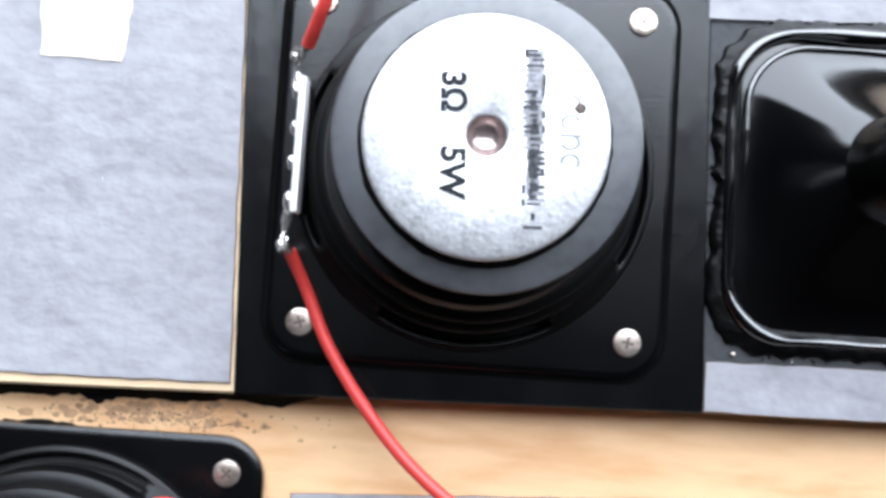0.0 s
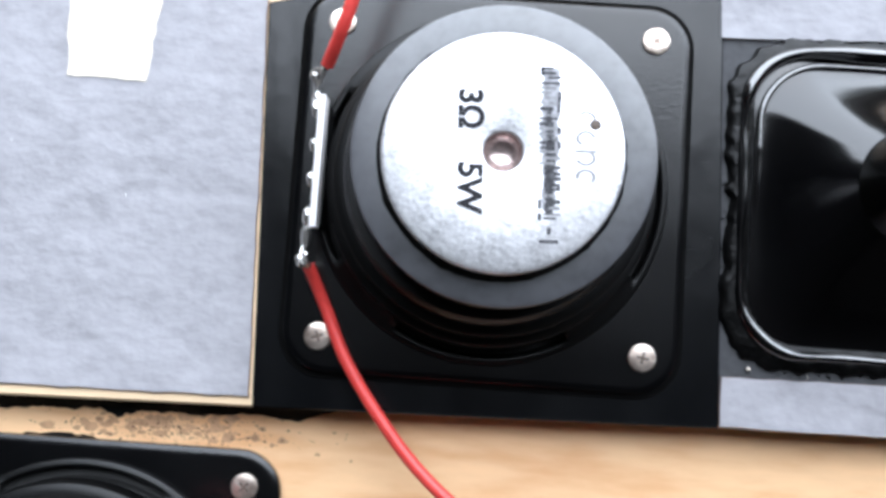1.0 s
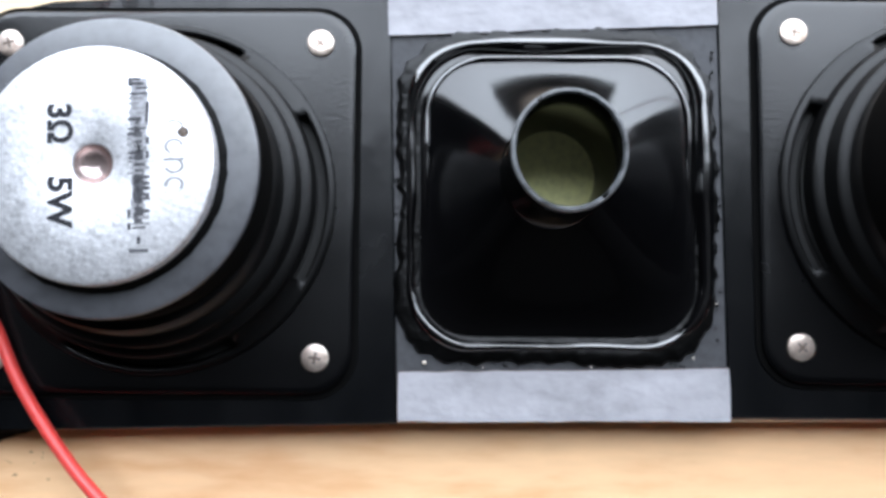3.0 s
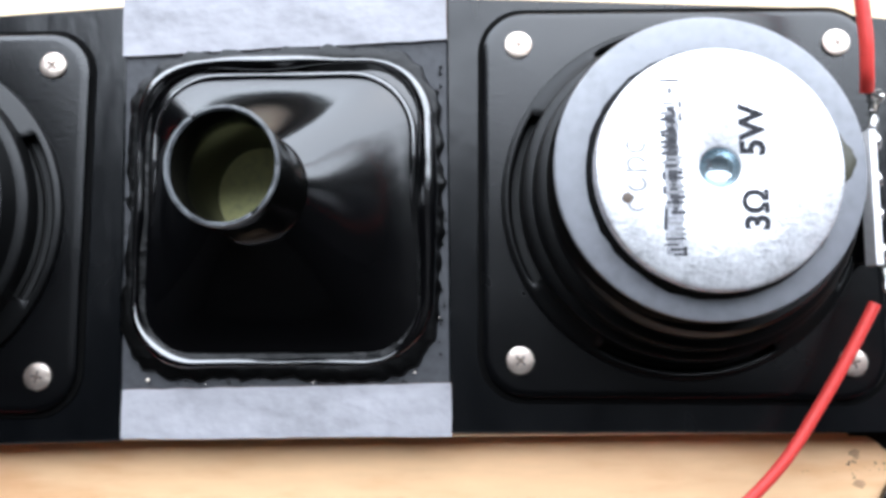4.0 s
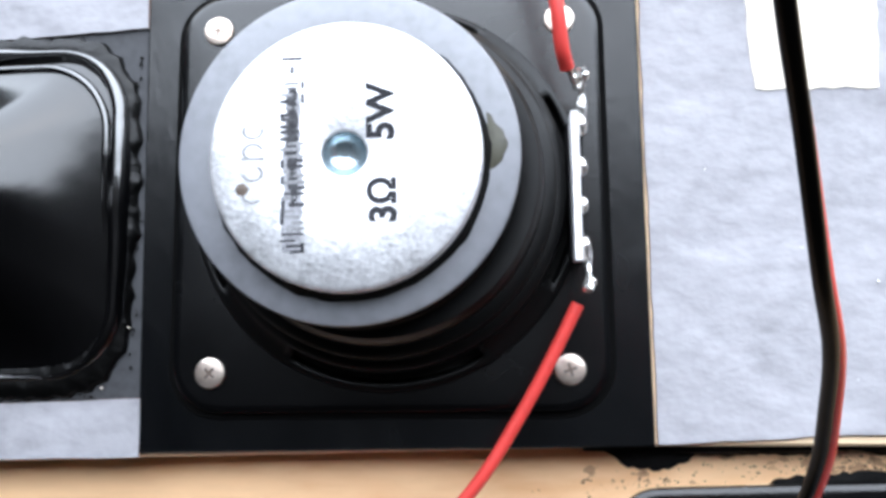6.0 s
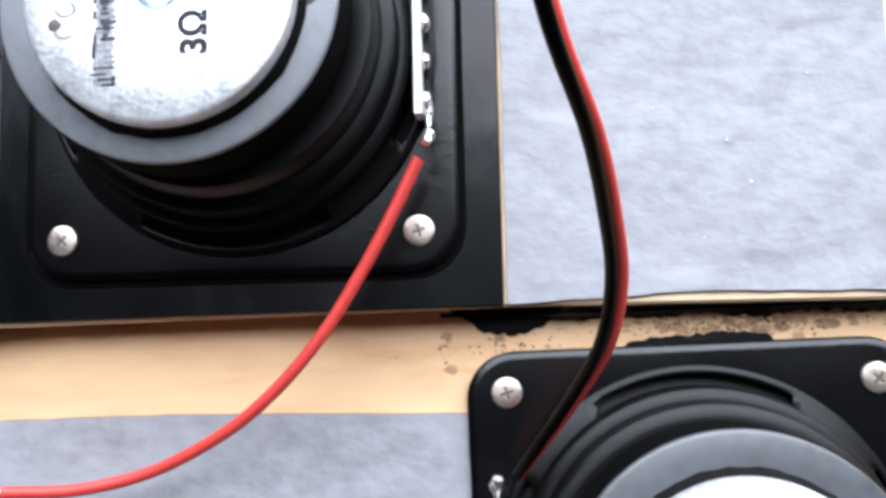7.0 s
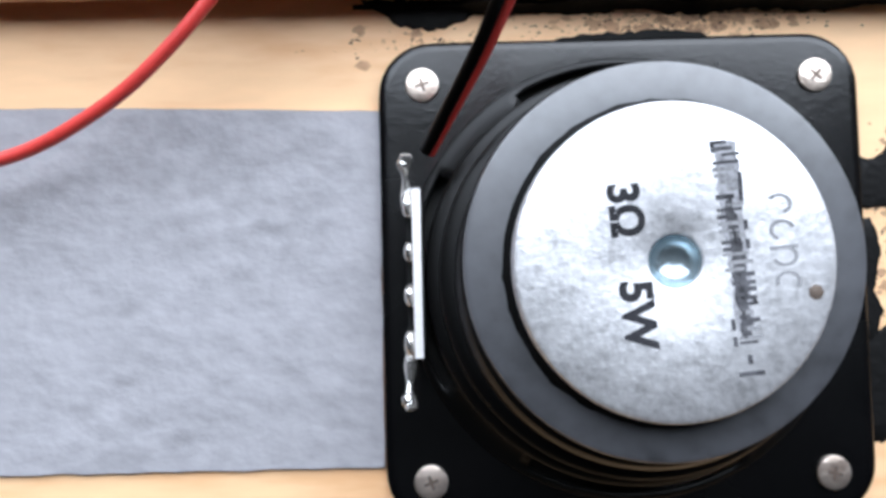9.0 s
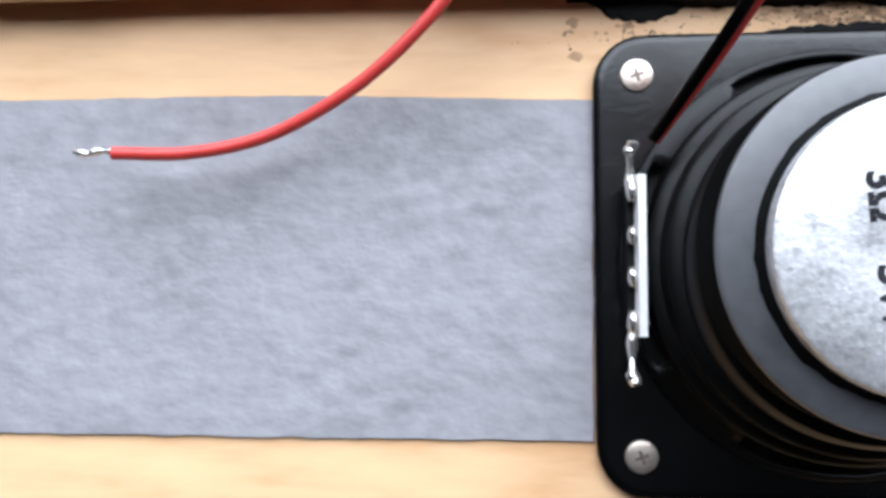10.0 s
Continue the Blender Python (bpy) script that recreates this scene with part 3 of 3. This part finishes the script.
# ---- wires ----
def wire(name, label, points, radius=1.02, colour=None, bare=None):
    """An insulated wire; bare gives the stripped end's points."""
    x, y, z = points[0]
    ob = thing(name, label, "wire", x, y, z)
    local = [(p[0] - x, p[1] - y, p[2] - z) for p in points]
    part("insulation", sweep(spline(local, 12), radius), colour or RED, ob)
    if bare:
        local = [(p[0] - x, p[1] - y, p[2] - z) for p in bare]
        part("bare_end", sweep(spline(local, 6), lambda t: 0.5 + 0.12 * math.sin(17 * t), 8), SOLDER, ob, "tinned bare end")
    return ob


def wires():
    wire("red_wire", "red insulated wire soldered to a speaker lug, curving over the board", [(-27.8, -15.0, 3.6), (-24.9, -21.3, 1.5), (-21.1, -29.3, 1.5), (-15.4, -37.4, 2.4), (-8.6, -45.0, 3.7), (-0.7, -51.2, 5.5), (9.2, -57.6, 5.2), (18.1, -68.4, 0.8), (20.7, -82.3, -5.4), (20.4, -92.1, -5.8)],
         bare=[(-28.0, -13.4, 7.4), (-28.0, -14.2, 6.0), (-27.6, -15.5, 3.5)])
    wire("red_wire", "short red insulated wire rising from a speaker lug", [(-26.5, 15.8, 8.6), (-25.0, 18.4, 11.0), (-23.4, 22.0, 13.0), (-21, 30, 14.5), (-18, 42, 14), (-12, 58, 4), (-8, 75, -4)],
         bare=[(-27.9, 13.4, 7.2), (-27.3, 14.6, 7.9), (-26.4, 16.1, 8.8)])
    wire("red_wire", "red insulated wire from a speaker lug, stripped end on grey paper", [(156.7, -15.7, 6.4), (153.0, -22.7, 5.7), (148.5, -30.4, 5.0), (142.6, -39.1, 4.5), (135.6, -46.5, 3.4), (128.0, -52.0, 1.6), (117.4, -57.0, -0.3), (106.6, -59.3, -0.3), (95.9, -59.4, 0.2)], 0.9,
         bare=[(96.9, -59.4, 0.2), (94.3, -59.1, 0.1), (92.4, -59.5, 0.2), (90.4, -59.2, 0.1)])
    wire("red_wire", "short red insulated wire rising from a speaker lug", [(156.4, 16.4, 9.0), (155.6, 19.0, 11.0), (154.9, 25.0, 12.6), (153.5, 34, 13), (150, 48, 9), (147, 66, -2)],
         bare=[(157.8, 13.9, 7.6), (157.2, 15.2, 8.4), (156.3, 16.9, 9.2)])
    wire("red_wire", "red insulated wire lying against a speaker basket", [(-40.0, -57.0, 2.0), (-43.5, -54.8, 3.2), (-47.0, -56.2, 3.0), (-49, -62, 3.5)])
    pair = [(168.2, -58.3, 2.5), (170.7, -54.5, 6.3), (175.1, -47.6, 12.9), (178.2, -41.0, 20.3), (178.9, -34.4, 26.4), (177.5, -28.2, 33.3), (175.2, -22.3, 40.9), (171.7, -15.9, 48.3), (168.4, -6.6, 55.2), (164.5, 2.7, 63.4), (161.7, 18.9, 70.6), (164.4, 51.4, 69.0), (172.1, 109.8, 30.2)]
    # The two cores lie side by side where the cable bends and one over the other higher up.
    side = (0.35, 0.5, 0.75, 0.9, 0.95, 0.9, 0.8, 0.65, 0.5, 0.45, 0.45, 0.45, 0.45)
    over = (0.6, 0.65, 0.6, 0.5, 0.45, 0.5, 0.6, 0.7, 0.75, 0.8, 0.8, 0.8, 0.8)
    for way, mat, nm in ((-1, BLACK_PVC, "black"), (1, RED, "red")):
        line = [(x + 0.62 * way * a, y, z - 0.9 * way * b) for (x, y, z), a, b in zip(pair, side, over)]
        wire(nm + "_wire", nm + " insulated wire of a twin cable arching over the boards", line, 0.74, mat)


# ---- dried sealant on the lower board ----
def blotch(points, seed, height=0.5, mat=None):
    cx, cy = sum(p[0] for p in points) / len(points), sum(p[1] for p in points) / len(points)
    ob = thing("sealant_smear", "dried matt black sealant smear on the pine board", "sealant", cx, cy, LOW, group="sealant smears")
    pts = ragged([(x - cx, y - cy) for x, y in points], 0.7, 0.28, seed)
    part("smear", loft([[(x, y, 0) for x, y in pts], [(x * 0.96, y * 0.94, height * 0.8) for x, y in pts], [(x * 0.7, y * 0.7, height) for x, y in pts]], cap_ends=True), mat or TAR, ob)


def smears():
    blotch([(159, -35.5), (176.5, -35.5), (173.5, -38.6), (169, -39.9), (164.5, -39.4)], 1)
    blotch([(183.5, -43), (185.6, -41.3), (191, -40.7), (200, -40.3), (206, -40.9), (208, -43)], 2)
    blotch([(224, -58), (228, -58.2), (231, -55.6), (240, -55), (241, -65), (233, -66.6), (229, -64.8), (224, -65)], 3)
    blotch([(223, -66), (227.3, -66.2), (228.4, -70), (227.2, -76), (228.6, -79), (226.8, -83.5), (223, -84)], 4)
    blotch([(224, -83), (229, -80.5), (236, -80.8), (240, -86), (230, -96), (224, -96)], 5)
    blotch([(-68, -38), (-52, -38), (-56.5, -40.6), (-60, -42.3), (-63, -40.8)], 6)
    blotch([(-84, -48), (-78, -46.0), (-70, -45.3), (-64, -45.6), (-60, -48)], 7)
    # Ragged seams of sealant along the foot of the upper strip.
    # The left seam's tapered end also stands for shade under the plate.
    for x0, x1, seed, wide, tall in ((-200, -12, 3.0, 4.0, 4.2), (158, 240, 7.0, 0.9, 2.4)):
        loops = []
        steps = int((x1 - x0) / 0.6)
        for i in range(steps + 1):
            x = x0 + (x1 - x0) * i / steps
            foot = strip_edge(x)
            fade = min(1.0, i / 30, (steps - i) / 30)
            out = fade * max(0.15, wide + 0.8 * noise.noise((x * 0.12, seed, 0)) + 0.5 * noise.noise((x * 0.6, seed, 4)))
            up = fade * max(0.3, tall + 1.3 * noise.noise((x * 0.15, seed, 8)) + 0.7 * noise.noise((x * 0.7, seed, 2)))
            loops.append([(x, foot + 0.6, 0), (x, foot - out, 0), (x, foot - 0.75 * out, 0.22 * up), (x, foot - 0.35 * out, 0.5 * up), (x, foot - 0.12, up), (x, foot + 0.6, up)])
        seam = thing("sealant_seam", "ragged black sealant seam with shade along the strip's foot", "sealant", 0, 0, LOW, group="sealant seams")
        part("bead", loft(loops, cap_ends=True), TAR, seam)
    # Grime and spatter rubbed into the wood beside the seams: faint patches first, specks over them.
    rnd = random.Random(5)
    fields = ((-50, -43.5, 16, 2.2), (200, -39.3, 16, 1.6), (168, -42, 9, 3.0), (229, -70, 2.5, 12))
    for nm, mat, label, counts, small, spread, lift in (
            ("grime_patches", GRIME, "faint brown grime rubbed into the pine board", (150, 120, 30, 40), 0.15, 0.75, 0.008),
            ("sealant_specks", SPECK, "scattered specks of dried black sealant", (420, 380, 120, 110), 0.04, 0.17, 0.03)):
        bm = bmesh.new()
        for (cx, cy, sx, sy), count in zip(fields, counts):
            for _ in range(count):
                x, y, r = rnd.gauss(cx, sx * 0.6), rnd.gauss(cy, sy * 0.6), small + spread * rnd.random() ** 3
                if abs(x - 193.7) < 34 and y < -42.5 or y < -46 and x < -30:
                    continue
                k = rnd.randint(6, 9)
                ring = [bm.verts.new((x + 1.5 * r * rnd.uniform(0.5, 1.5) * math.cos(6.283 * i / k), y + r * rnd.uniform(0.5, 1.2) * math.sin(6.283 * i / k), LOW + lift * 0.5)) for i in range(k)]
                tip = bm.verts.new((x, y, LOW + lift * 2 + 0.2 * small))
                for i in range(k):
                    bm.faces.new((ring[i], ring[(i + 1) % k], tip))
        tagged(part(nm, bm, mat), label, "sealant" if mat is SPECK else "grime", kind="stuff")



room()
boards()
first = loudspeaker()
places = (None, pose(0.1302, 0.0017, 0, 0, 0, 179.3), pose(0.1937, -0.0737, -0.0056, 0, 0, 0.63), pose(-0.0630, -0.0777, -0.0056))
speakers = [first if m is None else copy_thing(first, m) for m in places]
tagged(speakers[0], "black square loudspeaker on a black plate, rear up, two red wires")
tagged(speakers[1], "black square loudspeaker, rear up, olive stain on its magnet ring")
tagged(speakers[2], "black square loudspeaker screwed to the lower board, twin cable soldered on")
tagged(speakers[3], "black square loudspeaker screwed to the lower board beside grey paper")
# Those on the lower board have no groove band, and the magnets sit a little off the middle of their baskets.
for sp in speakers[2:]:
    for ob in list(sp.children):
        if ob.name.startswith("gasket"):
            bpy.data.objects.remove(ob)
# Offsets of magnet and cap, and the turn of the cap's print.
seats = (((0.75, 0.9), (0.4, 0.5), -2.4), ((1.9, -0.6), (1.65, 0.35), -3.9), ((-0.8, 1.45), (-0.7, 1.2), 0.0), ((0, 0.5), (0, 0.5), 0.0))
for sp, (ring_at, cap_at, spin) in zip(speakers, seats):
    for ob in sp.children:
        kind_of = ob.name.split(".")[0]
        if kind_of in ("magnet", "magnet_sleeve"):
            ob.matrix_basis = pose(ring_at[0] * MM, ring_at[1] * MM, 0)
        elif kind_of in ("glue_ring", "magnet_cap"):
            ob.matrix_basis = pose(cap_at[0] * MM, cap_at[1] * MM, 0, 0, 0, spin if kind_of == "magnet_cap" else 40 * spin)
        for piece in ob.children if kind_of == "magnet_cap" else ():
            if piece.name.startswith("printed_dot") and sp in speakers[:2]:
                piece.matrix_basis = pose(0.0117, 0.0048, 0)
# The first speaker's vent gets the pinkish reflection as its colour.
for piece in [p for ob in speakers[0].children for p in ob.children if p.name.split(".")[0] == "vent"]:
    piece.data = piece.data.copy()
    piece.data.materials[0] = VENT_WARM
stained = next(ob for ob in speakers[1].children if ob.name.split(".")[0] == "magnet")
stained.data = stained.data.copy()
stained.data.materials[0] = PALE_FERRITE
tagged(stained, "light grey ferrite ring")
pts = ragged([(-16.9, 2.6), (-18.6, 1.4), (-19.3, -0.8), (-18.4, -2.6), (-16.8, -4.6)], 0.6, 0.2, 9)
part("adhesive_stain", loft([[(x, y, 22.10) for x, y in pts], [(x * 0.998, y * 0.9, 22.17) for x, y in pts]], cap_ends=True), OLIVE_STAIN, stained, "dried olive adhesive stain")
port()
wires()
smears()
